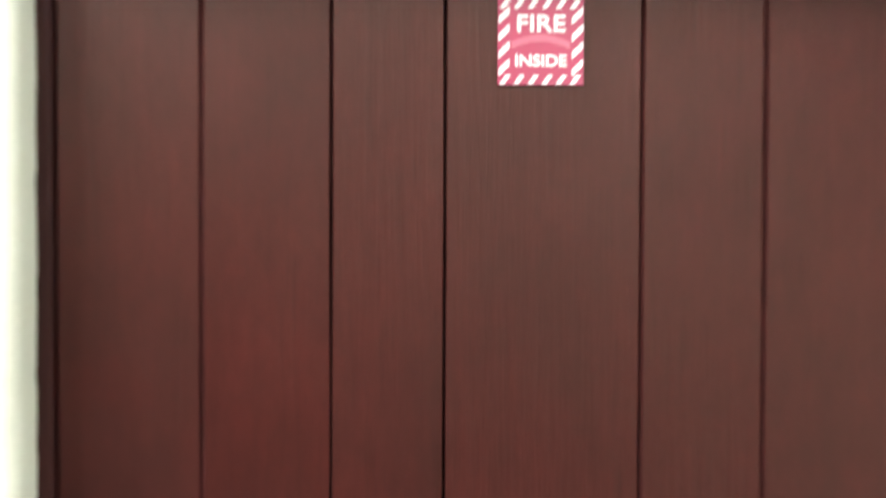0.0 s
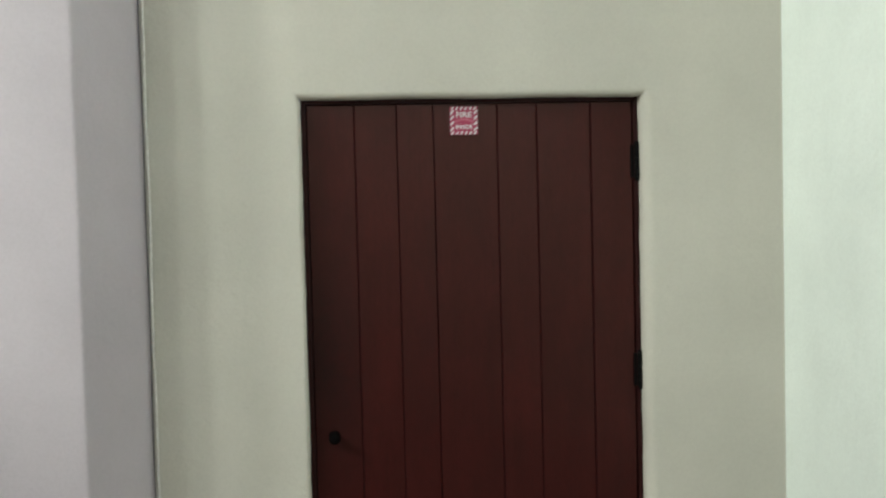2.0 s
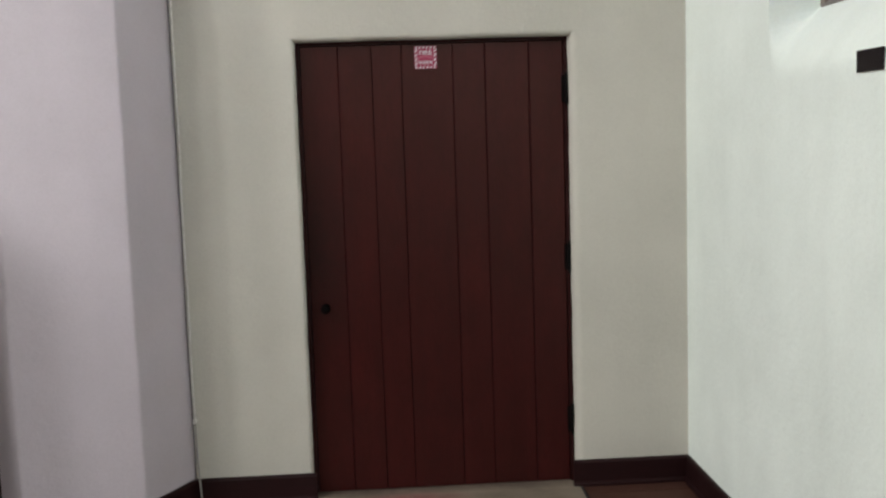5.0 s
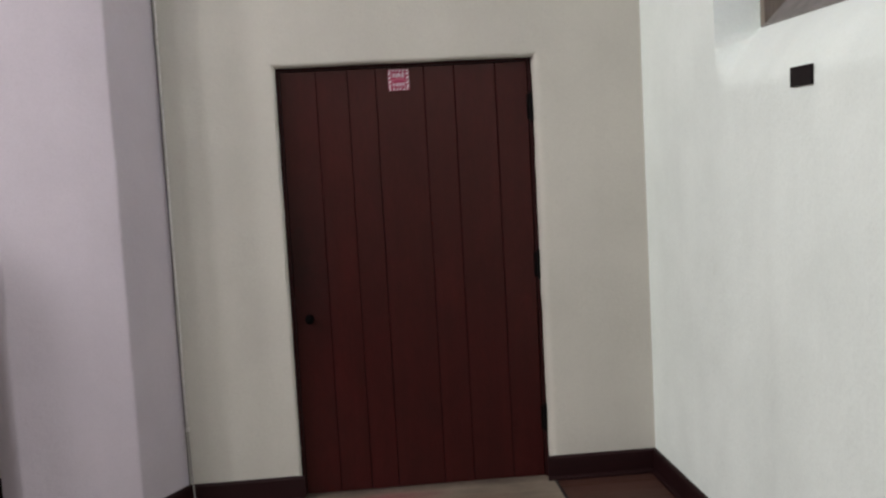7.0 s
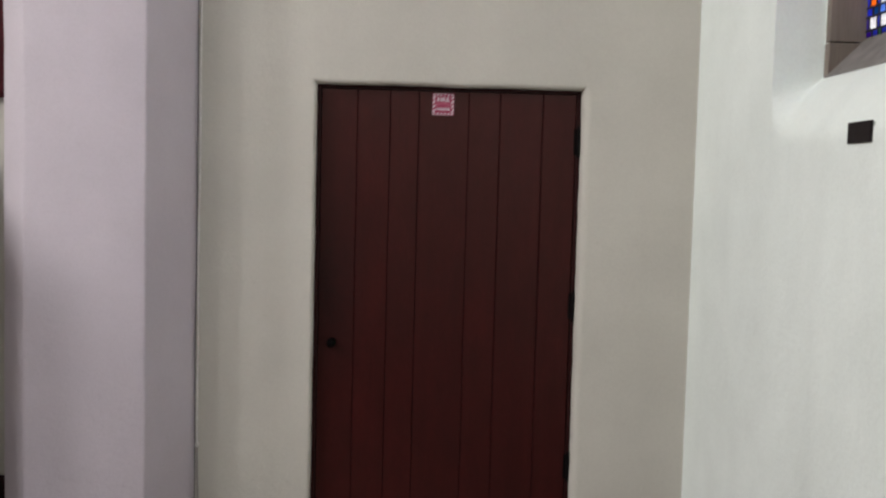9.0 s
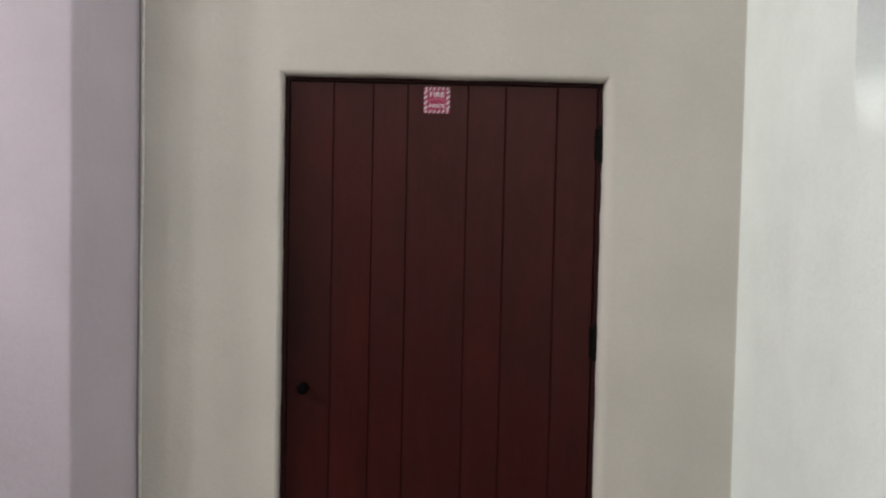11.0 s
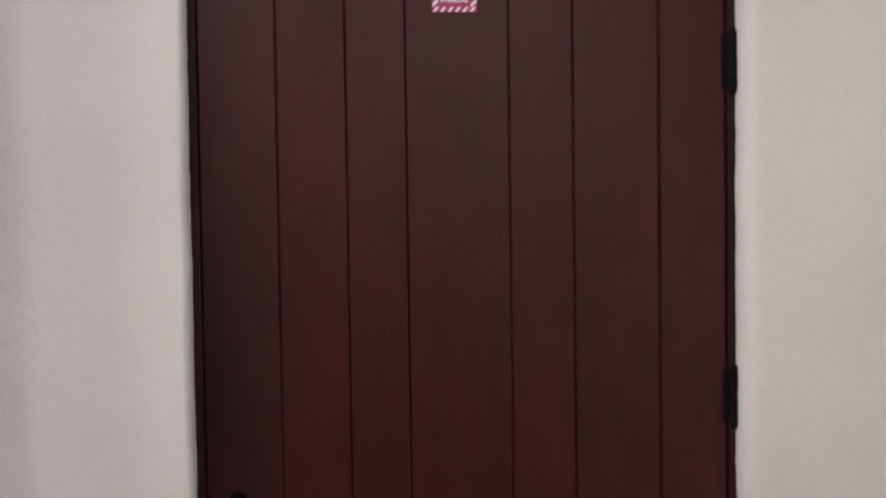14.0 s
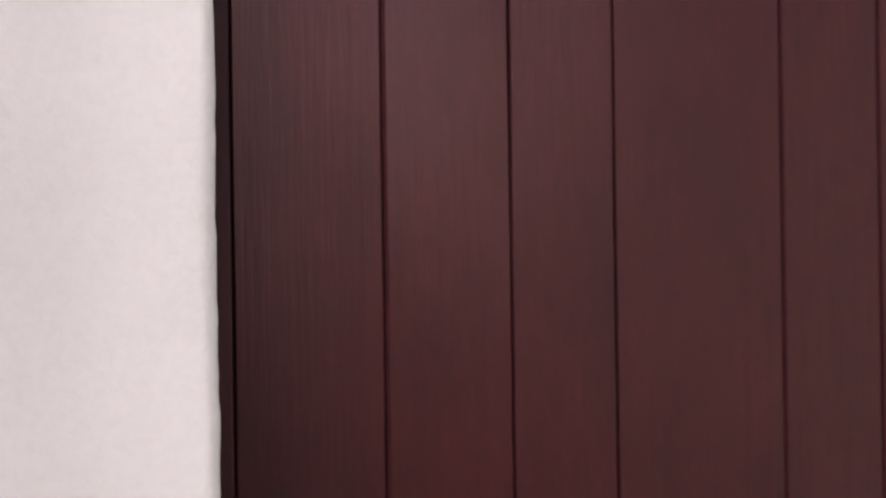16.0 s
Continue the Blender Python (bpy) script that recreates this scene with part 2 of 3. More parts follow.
def lathe(profile, steps=20):
    """Turned shape round the y axis: (radius, y) pairs, closed at both ends."""
    bm = bmesh.new()
    rings = []
    for r, y in profile:
        rings.append([bm.verts.new((r * math.cos(2 * math.pi * k / steps), y, r * math.sin(2 * math.pi * k / steps))) for k in range(steps)])
    for a, b in zip(rings, rings[1:]):
        for k in range(steps):
            bm.faces.new((a[k], a[(k + 1) % steps], b[(k + 1) % steps], b[k]))
    bm.faces.new(rings[0])
    bm.faces.new(rings[-1][::-1])
    return bm


def tube(points, radius, steps=8):
    """A round cord along points."""
    bm = bmesh.new()
    rings = []
    for i, p in enumerate(points):
        p = Vector(p)
        way = (Vector(points[min(i + 1, len(points) - 1)]) - Vector(points[max(i - 1, 0)])).normalized()
        side = way.cross(Vector((0.31, -0.92, 0.2))).normalized()
        up = side.cross(way)
        rings.append([bm.verts.new(p + radius * (math.cos(2 * math.pi * k / steps) * side + math.sin(2 * math.pi * k / steps) * up)) for k in range(steps)])
    for a, b in zip(rings, rings[1:]):
        for k in range(steps):
            bm.faces.new((a[k], a[(k + 1) % steps], b[(k + 1) % steps], b[k]))
    bm.faces.new(rings[0])
    bm.faces.new(rings[-1][::-1])
    return bm


def moulding(path, height, deep, flip=1):
    """A skirting board along a plan line: upright board with an eased top and a small shoe at the floor."""
    profile = [(0.0, 0.0), (deep + 0.012, 0.0), (deep + 0.012, 0.012), (deep + 0.006, 0.02), (deep, 0.022),
               (deep, height - 0.012), (deep - 0.004, height - 0.003), (deep - 0.009, height), (0.0, height)]
    bm = bmesh.new()
    rings = []
    for i, p in enumerate(path):
        p = Vector(p)
        ways = []
        if i > 0:
            ways.append((p - Vector(path[i - 1])).normalized())
        if i < len(path) - 1:
            ways.append((Vector(path[i + 1]) - p).normalized())
        norms = [Vector((w.y, -w.x)) * flip for w in ways]
        n = sum(norms, Vector((0, 0))).normalized()
        n = n / max(0.3, n.dot(norms[0]))
        rings.append([bm.verts.new((p.x + n.x * d, p.y + n.y * d, z)) for d, z in profile])
    m = len(profile)
    for a, b in zip(rings, rings[1:]):
        for k in range(m):
            bm.faces.new((a[k], a[(k + 1) % m], b[(k + 1) % m], b[k]))
    bm.faces.new(rings[0])
    bm.faces.new(rings[-1][::-1])
    return bm


# ---------------------------------------------------------------- the shell
TOP = 7.6
FACE = -0.06        # room face of the door wall
OPEN_W, OPEN_H = 1.21, 2.051
CORNER = 1.732      # face of the side wall with the window
BACK = 0.3          # face of the wall beyond the pilaster


def wobble(a, b, amount):
    return amount * noise.noise(Vector((a * 3.1, b * 3.1, 4.2))) + 0.5 * amount * noise.noise(Vector((a * 11.0, b * 11.0, 9.7)))


def door_wall():
    """Plastered wall with a door opening whose edge is rounded and slightly uneven."""
    bm = bmesh.new()
    line = []           # round the opening: place on the line and the way outward
    step = 0.02
    n = int(OPEN_H / step)
    line += [((0.0, OPEN_H * i / n), (-1, 0)) for i in range(n)]
    line += [((0.0, OPEN_H), (-1, 1))]
    k = int(OPEN_W / step)
    line += [((OPEN_W * i / k, OPEN_H), (0, 1)) for i in range(1, k)]
    line += [((OPEN_W, OPEN_H), (1, 1))]
    line += [((OPEN_W, OPEN_H * (1 - i / n)), (1, 0)) for i in range(1, n + 1)]
    rings = []
    for (x, z), (ox, oz) in line:
        radius = 0.033 if ox and oz else 0.024 if oz else 0.041 if ox > 0 else 0.016
        radius += wobble(x + 5, z, 0.004)
        w = wobble(x, z, 0.0028) + 0.0018 * noise.noise(Vector((x * 40, z * 40, 1.0)))
        ring = [bm.verts.new((x + ox * w, 0.08, z + oz * w)), bm.verts.new((x + ox * w, FACE + radius, z + oz * w))]
        for a in (18, 36, 54, 72, 90):
            out = w + radius * (1 - math.cos(radians(a)))
            ring.append(bm.verts.new((x + ox * out, FACE + radius * (1 - math.sin(radians(a))), z + oz * out)))
        rings.append(ring)
    for a, b in zip(rings, rings[1:]):
        for i in range(len(a) - 1):
            bm.faces.new((a[i], a[i + 1], b[i + 1], b[i]))
    # flat face beyond the rounded edge
    x0, x1 = -0.56, CORNER + 0.02
    outer = []
    for ((x, z), (ox, oz)), ring in zip(line, rings):
        if ox and oz:
            outer.append(bm.verts.new((x0 if ox < 0 else x1, FACE, TOP)))
        elif oz:
            outer.append(bm.verts.new((x, FACE, TOP)))
        else:
            outer.append(bm.verts.new((x0 if ox < 0 else x1, FACE, z)))
    for i in range(len(line) - 1):
        bm.faces.new((rings[i][-1], outer[i], outer[i + 1], rings[i + 1][-1]))
    # back, ends and top give the wall its thickness
    rear = [bm.verts.new((v.co.x, 0.3, v.co.z)) for v in outer]
    inner = [bm.verts.new((r[0].co.x, 0.3, r[0].co.z)) for r in rings]
    for i in range(len(line) - 1):
        bm.faces.new((outer[i], rear[i], rear[i + 1], outer[i + 1]))
        bm.faces.new((rear[i], inner[i], inner[i + 1], rear[i + 1]))
        bm.faces.new((rings[i][0], rings[i + 1][0], inner[i + 1], inner[i]))
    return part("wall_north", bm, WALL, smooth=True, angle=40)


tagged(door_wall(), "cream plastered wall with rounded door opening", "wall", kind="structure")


def pilaster():
    """Broad pier with splayed sides and softly rounded, hand-plastered arrises."""
    plan = [(-0.5, 0.02), (-0.527, -0.055), (-0.68, -0.361), (-1.195, -0.361), (-1.335, -0.21), (-1.345, 0.36), (-0.5, 0.36)]
    bm = bmesh.new()
    rows = []
    levels = 46
    smoothed = []
    for i, p in enumerate(plan):
        if i in (2, 3, 4):
            a, b, c = Vector(plan[i - 1]), Vector(p), Vector(plan[i + 1])
            r = 0.012
            s, e = b + (a - b).normalized() * r, b + (c - b).normalized() * r
            for u in (0, 0.33, 0.67, 1):
                smoothed.append(tuple((1 - u) ** 2 * s + 2 * u * (1 - u) * b + u * u * e))
        else:
            smoothed.append(p)
    for j in range(levels + 1):
        z = TOP * j / levels
        rows.append([bm.verts.new((x + wobble(z, i * 0.05 + 3, 0.004), y + wobble(z + 9, i * 0.05, 0.003), z)) for i, (x, y) in enumerate(smoothed)])
    n = len(smoothed)
    for a, b in zip(rows, rows[1:]):
        for i in range(n):
            bm.faces.new((a[i], a[(i + 1) % n], b[(i + 1) % n], b[i]))
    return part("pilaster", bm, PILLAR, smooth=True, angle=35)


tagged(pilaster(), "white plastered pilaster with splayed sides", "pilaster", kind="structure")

tagged(part("wall_north_west", boxed(-6.0, -1.3, BACK, BACK + 0.3, 0, TOP), WALL), "cream plastered wall beyond the pilaster", "wall", kind="structure")
# the low wall is added out of view to cast shade on the pilaster
tagged(part("shade_wall", boxed(-2.02, -1.92, -1.22, BACK, 0, 1.97, bevel=0.008), WALL), "unseen low wall added to shade the pilaster's left side", "wall", kind="structure")
# ceiling is never in view; its dark timber is chosen to lower the bounce
part("ceiling", boxed(-6.3, 2.3, -10.8, 0.5, TOP, TOP + 0.25), TIMBER)
tagged(bpy.data.objects["ceiling"], "unseen ceiling in dark timber, added to cut bounced light", "ceiling", kind="structure")

# side wall with its splayed window niche
WIN_NEAR, WIN_FAR = -2.65, -1.064      # clear opening along the wall
NICHE_FAR, NICHE_NEAR = -1.05, -2.675  # niche mouth on the wall face
NICHE_LOW, SILL = 1.79, 2.028
NICHE_X = 1.915
HEAD = 3.9
REAR_FAR, REAR_NEAR = -4.7, -6.3        # unseen opening further along the wall, added for the east fill lamp


def ease(u):
    u = min(1.0, max(0.0, u))
    return u * u * (3 - 2 * u)


def wall_depth(y, z):
    """How far the plaster lies behind the plain wall face: the niche with its sloping apron, a hollow below, slight waves."""
    d = 0.0007 * wobble(y * 0.5, z * 0.5, 1.0) + 0.013 * math.exp(-((y + 1.34) / 0.17) ** 2) * (1 - ease((z - 1.5) / 0.35))
    if NICHE_NEAR <= y <= NICHE_FAR and z < HEAD + 0.12:
        apron = (NICHE_X - CORNER) * min(1.0, max(0.0, (z - NICHE_LOW) / (SILL - NICHE_LOW)) ** 1.5)
        if z > HEAD:
            apron *= 1 - (z - HEAD) / 0.12
        s = min(NICHE_FAR - y, y - NICHE_NEAR)
        run_in = 0.15 * (1 - ease((z - 1.8) / (SILL - 1.82)))
        if s < run_in:
            apron *= ease(s / run_in)
        d = max(d, apron)
    return d


def side_wall():
    """Upright sheet with the niche modelled into it, a through opening for the window, and the wall's thickness."""
    bm = bmesh.new()
    lip = 0.0015
    ys = [0.3, 0.1, FACE] + [FACE - 0.06 * i for i in range(1, 16)] + [NICHE_FAR + lip, NICHE_FAR, -1.056, WIN_FAR]
    ys += [WIN_FAR - 0.012 * i for i in range(1, 12)] + [-1.2 - 0.05 * i for i in range(28)]
    ys += [WIN_NEAR + 0.012 * i for i in range(4, 0, -1)] + [WIN_NEAR, -2.662, NICHE_NEAR, NICHE_NEAR - lip]
    ys += [-2.8 - 0.35 * i for i in range(22)] + [REAR_FAR, REAR_NEAR, -10.5]
    zs = [0.12 * i for i in range(14)] + [1.68 + 0.02 * i for i in range(17)] + [2.012, SILL]
    zs += [SILL + 0.12 * i for i in range(1, 15)] + [HEAD, HEAD + 0.06, HEAD + 0.12, 4.3, 4.8, 5.5, 6.5, TOP]
    ys, zs = sorted(set(ys), reverse=True), sorted(set(zs))
    grid = [[bm.verts.new((CORNER + wall_depth(y, z), y, z)) for z in zs] for y in ys]
    for i in range(len(ys) - 1):
        for j in range(len(zs) - 1):
            front = WIN_NEAR <= ys[i + 1] and ys[i] <= WIN_FAR
            rear = REAR_NEAR <= ys[i + 1] and ys[i] <= REAR_FAR
            if (front or rear) and SILL <= zs[j] and zs[j + 1] <= HEAD:
                continue
            bm.faces.new((grid[i][j], grid[i + 1][j], grid[i + 1][j + 1], grid[i][j + 1]))
    rim = [e.verts[:] for e in bm.edges if e.is_boundary]
    outer = {v: bm.verts.new((2.12, v.co.y, v.co.z)) for column in grid for v in column}
    for face in bm.faces[:]:
        bm.faces.new([outer[v] for v in reversed(face.verts)])
    for a, b in rim:
        bm.faces.new((a, b, outer[b], outer[a]))
    for v in [v for v in bm.verts if not v.link_faces]:
        bm.verts.remove(v)
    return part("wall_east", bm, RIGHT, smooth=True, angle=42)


tagged(side_wall(), "plastered wall with window niche, the light's greenish tint in its colour", "wall", kind="structure")


def holed_wall(name, flat, at, thick, a0, a1, holes, label):
    """A plain wall across x or y with upright window openings through it."""
    bm = bmesh.new()
    cuts = sorted({a0, a1, *(h for hole in holes for h in hole[:2])})
    for lo, hi in zip(cuts, cuts[1:]):
        hole = next((h for h in holes if h[0] <= lo and hi <= h[1]), None)
        for z0, z1 in ([(0, TOP)] if not hole else [(0, hole[2]), (hole[3], TOP)]):
            if flat == "x":
                box(bm, at, at + thick, lo, hi, z0, z1)
            else:
                box(bm, lo, hi, at, at + thick, z0, z1)
    return tagged(part(name, bm, WALL), label, "wall", kind="structure")


holed_wall("wall_west", "x", -6.3, 0.3, -10.5, 0.5, [(y - 0.24, y + 0.24, 4.85, 6.55) for y in LANCETS], "cream plastered wall with three narrow window openings")
holed_wall("wall_south", "y", -10.8, 0.3, -6.3, 2.1, [(-3.2, -0.8, 4.1, 6.5)], "unseen cream plastered wall with an opening added for the fill lamp")

# floor: dark boards round a pale laminate landing
floor = part("floor", boxed(-6.3, 2.1, -10.8, 0.5, -0.2, -0.012), GAP)
tagged(floor, "red-brown boarded floor with dark joints", "floor", kind="structure")
PALE_X0, PALE_X1 = -0.9, 1.218
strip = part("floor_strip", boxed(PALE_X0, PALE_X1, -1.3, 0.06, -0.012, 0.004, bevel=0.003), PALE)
tagged(strip, "pale beige laminate landing in front of the door", "floor", kind="structure")
# dark strip in place of the thin shadow along the landing's right edge
part("edge_shade", boxed(PALE_X1, PALE_X1 + 0.012, -1.3, -0.09, -0.012, 0.006, bevel=0.002), GAP, strip, "thin dark strip standing for the shade at the landing's edge")


def skirting(path, label, flip=1):
    ob = part("baseboard", moulding(path, 0.12, 0.018, flip), SKIRT)
    return tagged(ob, label, "baseboard", kind="structure")


skirting([(-0.51, FACE), (0.016, FACE)], "dark oxblood wooden baseboard beside the door")
skirting([(1.192, FACE), (CORNER, FACE)], "dark oxblood wooden baseboard beside the door")
skirting([(CORNER, FACE - 0.02), (CORNER, -10.5)], "dark oxblood wooden baseboard under the window")
skirting([(-1.343, 0.285), (-1.335, -0.21), (-1.195, -0.361), (-0.68, -0.361), (-0.527, -0.055)], "dark oxblood baseboard wrapped round the pilaster")
skirting([(-6.0, BACK), (-1.36, BACK)], "dark oxblood wooden baseboard beyond the pilaster")

# ---------------------------------------------------------------- the door
door = thing("door_1", "closed dark oxblood plank door with black hinges", "door", kind="structure")
LEAF_TOP = 2.032
seams = [0.0192, 0.186, 0.335, 0.466, 0.695, 0.839, 1.036, 1.19]
part("backing", boxed(0.0, OPEN_W, 0.022, 0.06, 0.0, OPEN_H - 0.002), GAP, door)


def plank(x0, x1, gap0, gap1, ease0, ease1):
    """A board with eased long edges and a faint cup and twist of its own."""
    bm = bmesh.new()
    lift = random.uniform(-0.0015, 0.0015)
    outline = [(x0 + gap0, 0.02), (x0 + gap0, 0.0068 + lift), (x0 + gap0 + ease0 * 0.4, 0.0052 + lift), (x0 + gap0 + ease0, 0.004 + lift),
               (x1 - gap1 - ease1, 0.004 + lift), (x1 - gap1 - ease1 * 0.4, 0.0052 + lift), (x1 - gap1, 0.0068 + lift), (x1 - gap1, 0.02)]
    rows = []
    levels = 16
    seed = random.uniform(0, 50)
    for j in range(levels + 1):
        z = 0.008 + (LEAF_TOP - 0.008) * j / levels
        rows.append([bm.verts.new((x + 0.0009 * noise.noise(Vector((seed, z * 3, 0))), y, z)) for x, y in outline])
    n = len(outline)
    for a, b in zip(rows, rows[1:]):
        for i in range(n):
            bm.faces.new((a[i], a[(i + 1) % n], b[(i + 1) % n], b[i]))
    bm.faces.new(rows[0])
    bm.faces.new(rows[-1][::-1])
    return bm


GRIME = plain("grimy_joint", (0.026, 0.0046, 0.0047), 0.8, 0.0, 0.3, 30.0, 0.2, 0.1)
gaps = [0.0012, 0.0004, 0.0009, 0.0012, 0.0005, 0.0004, 0.0005, 0.0012]
eases = [0.002, 0.0036, 0.0018, 0.0016, 0.003, 0.0036, 0.0038, 0.002]
for k in range(len(seams) - 1):
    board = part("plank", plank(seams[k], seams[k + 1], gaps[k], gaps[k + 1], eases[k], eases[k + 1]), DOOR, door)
    board.data.materials.append(GRIME)
    for face in board.data.polygons:
        if abs(face.normal.x) > 0.1:
            face.material_index = 1
part("jamb", boxed(-0.004, 0.018, -0.004, 0.05, 0.0, OPEN_H + 0.003, bevel=0.003), FRAME, door)
part("jamb", boxed(1.193, OPEN_W + 0.004, -0.004, 0.05, 0.0, OPEN_H + 0.003, bevel=0.003), FRAME, door)
part("head", boxed(0.018, 1.193, -0.004, 0.05, LEAF_TOP + 0.004, OPEN_H + 0.003, bevel=0.003), FRAME, door)


def hinge(z0, z1):
    plate = part("hinge", boxed(1.182, 1.197, -0.003, 0.006, z0 + 0.004, z1 - 0.004, bevel=0.0015), IRON, door, "black iron butt hinge")
    bm = bmesh.new()
    count = 5
    for k in range(count):
        a, b = z0 + (z1 - z0) * k / count, z0 + (z1 - z0) * (k + 1) / count - 0.0015
        made = bmesh.ops.create_cone(bm, cap_ends=True, segments=14, radius1=0.0105, radius2=0.0105, depth=b - a)["verts"]
        bmesh.ops.translate(bm, vec=(1.204, -0.009, (a + b) / 2), verts=made)
    for z in (z0 - 0.003, z1 + 0.002):
        made = bmesh.ops.create_uvsphere(bm, u_segments=12, v_segments=8, radius=0.008)["verts"]
        bmesh.ops.translate(bm, vec=(1.204, -0.009, z), verts=made)
    part("knuckle", bm, IRON, plate, smooth=True, angle=40)
    for k in (0.2, 0.5, 0.8):
        screw = lathe([(0.0035, 0.0), (0.0035, -0.0012), (0.002, -0.0018)], 10)
        bmesh.ops.translate(screw, vec=(1.189, -0.003, z0 + (z1 - z0) * k), verts=screw.verts)
        part("screw", screw, IRON, plate)


for low, high in ((1.754, 1.882), (0.994, 1.122), (0.236, 0.362)):
    hinge(low, high)

# knob on a round rose
knob = part("knob", lathe([(0.028, 0.004), (0.028, 0.0), (0.025, -0.004), (0.012, -0.008), (0.0095, -0.02), (0.012, -0.03), (0.022, -0.036),
                           (0.0285, -0.046), (0.029, -0.054), (0.025, -0.062), (0.014, -0.067), (0.003, -0.068)], 24), KNOB, door, "black iron round knob", True, 50)
knob.location, knob.scale = (0.086, 0.002, 0.865), (0.72, 0.8, 0.72)

# ---------------------------------------------------------------- the sticker
S0, S1, Z0, Z1 = 0.526, 0.6255, 1.924, 2.0235
SIZE = S1 - S0
sticker = thing("fire_sticker", "red and white striped fire extinguisher sticker on the door", "sticker")
FRONT = 0.0005
part("backing", boxed(S0, S1, FRONT, FRONT + 0.0016, Z0, Z1, bevel=0.0003, segments=1), RED, sticker, "red vinyl ground")


def flat(points, y, thick=0.0004):
    """A thin printed patch on the sticker, given in its own unit square."""
    bm = bmesh.new()
    front = [bm.verts.new((S0 + u * SIZE, y - thick, Z0 + v * SIZE)) for u, v in points]
    back = [bm.verts.new((p.co.x, y + 0.0002, p.co.z)) for p in front]
    bm.faces.new(front)
    n = len(front)
    for i in range(n):
        bm.faces.new((front[i], back[i], back[(i + 1) % n], front[(i + 1) % n]))
    return bm


band, lean, thick_bar = 0.125, 0.075, 0.06
for row in (0.0, 1.0 - band):
    for k in range(6):
        u = 0.02 + k * 0.163
        part("stripe", flat([(u, row + 0.008), (u + thick_bar, row + 0.008), (u + thick_bar + lean, row + band - 0.008), (u + lean, row + band - 0.008)], FRONT), WHITE, sticker)
for col in (0.012, 1.0 - band - 0.012):
    for k in range(4):
        v = 0.1 + k * 0.2
        part("stripe", flat([(col, v), (col + band, v + 0.12), (col + band, v + 0.205), (col, v + 0.085)], FRONT), WHITE, sticker)


def words(text, height, u, v, mat, name, wide):
    curve = bpy.data.curves.new(name, "FONT")
    curve.body, curve.size, curve.align_x, curve.align_y, curve.extrude, curve.offset = text, height * SIZE * 1.38, "CENTER", "CENTER", 0.0002, 0.0004
    temp = new(name, curve)
    bpy.context.view_layer.update()
    me = bpy.data.meshes.new_from_object(temp.evaluated_get(bpy.context.evaluated_depsgraph_get()))
    bpy.data.objects.remove(temp)
    xs = [p.co.x for p in me.vertices]
    stretch = wide * SIZE / (max(xs) - min(xs))
    me.transform(pose(S0 + u * SIZE, FRONT - 0.0003, Z0 + v * SIZE, 90, 0, 0) @ Matrix.Diagonal((stretch, 1, 1, 1)))
    me.materials.clear()
    me.materials.append(mat)
    ob = new(name, me)
    ob.parent = sticker
    return ob


words("FIRE", 0.2, 0.5, 0.7, WHITE, "word", 0.56)
words("INSIDE", 0.135, 0.5, 0.275, WHITE, "word", 0.6)
# the arched middle line cannot be read: an arched pink bar
arch = [(0.16 + 0.68 * i / 14, 0.455 + 0.085 * math.sin(math.pi * i / 14)) for i in range(15)]
part("printed_bar", flat([(u, v + 0.045) for u, v in arch] + [(u, v - 0.035) for u, v in arch[::-1]], FRONT), FADED, sticker, "arched pink band of print")

# ---------------------------------------------------------------- cable in the corner beside the pilaster
cable = thing("cable", "thin white cable clipped down the wall corner", "cable")
CX, CY = -0.514, -0.078


def run(x, y, z0, z1, wave, seed):
    n = int((z1 - z0) / 0.05) + 2
    return [(x + wave * noise.noise(Vector((seed, i * 0.09, 0))), y + 0.5 * wave * noise.noise(Vector((seed + 7, i * 0.09, 0))), z0 + (z1 - z0) * i / (n - 1)) for i in range(n)]


part("upper_run", tube(run(CX, CY, 0.39, TOP, 0.006, 1.0), 0.0046), CABLE, cable, smooth=True)
low_run = [(CX, CY, 0.39), (CX + 0.002, CY - 0.006, 0.33), (CX + 0.006, CY - 0.012, 0.2), (CX + 0.012, CY - 0.03, 0.125), (CX + 0.016, CY - 0.036, 0.06), (CX + 0.018, CY - 0.04, 0.002)]
part("lower_run", tube(low_run, 0.004), SHEATH, cable, smooth=True)
part("clip", boxed(CX - 0.009, CX + 0.007, CY - 0.009, CY + 0.016, 0.381, 0.399, bevel=0.003), CABLE, cable, "small white cable clip")
wire = thing("wire", "thin grey wire down the wall corner", "cable")
part("cord", tube(run(CX - 0.012, CY + 0.003, 0.002, TOP, 0.004, 5.0), 0.0025), DULL, wire, smooth=True)

# ---------------------------------------------------------------- plaque under the window
plaque = part("plaque", boxed(CORNER - 0.008, CORNER + 0.001, -1.883, -1.731, 1.762, 1.823, bevel=0.002), BRONZE)
tagged(plaque, "small dark bronze plaque on the wall under the window", "plaque")

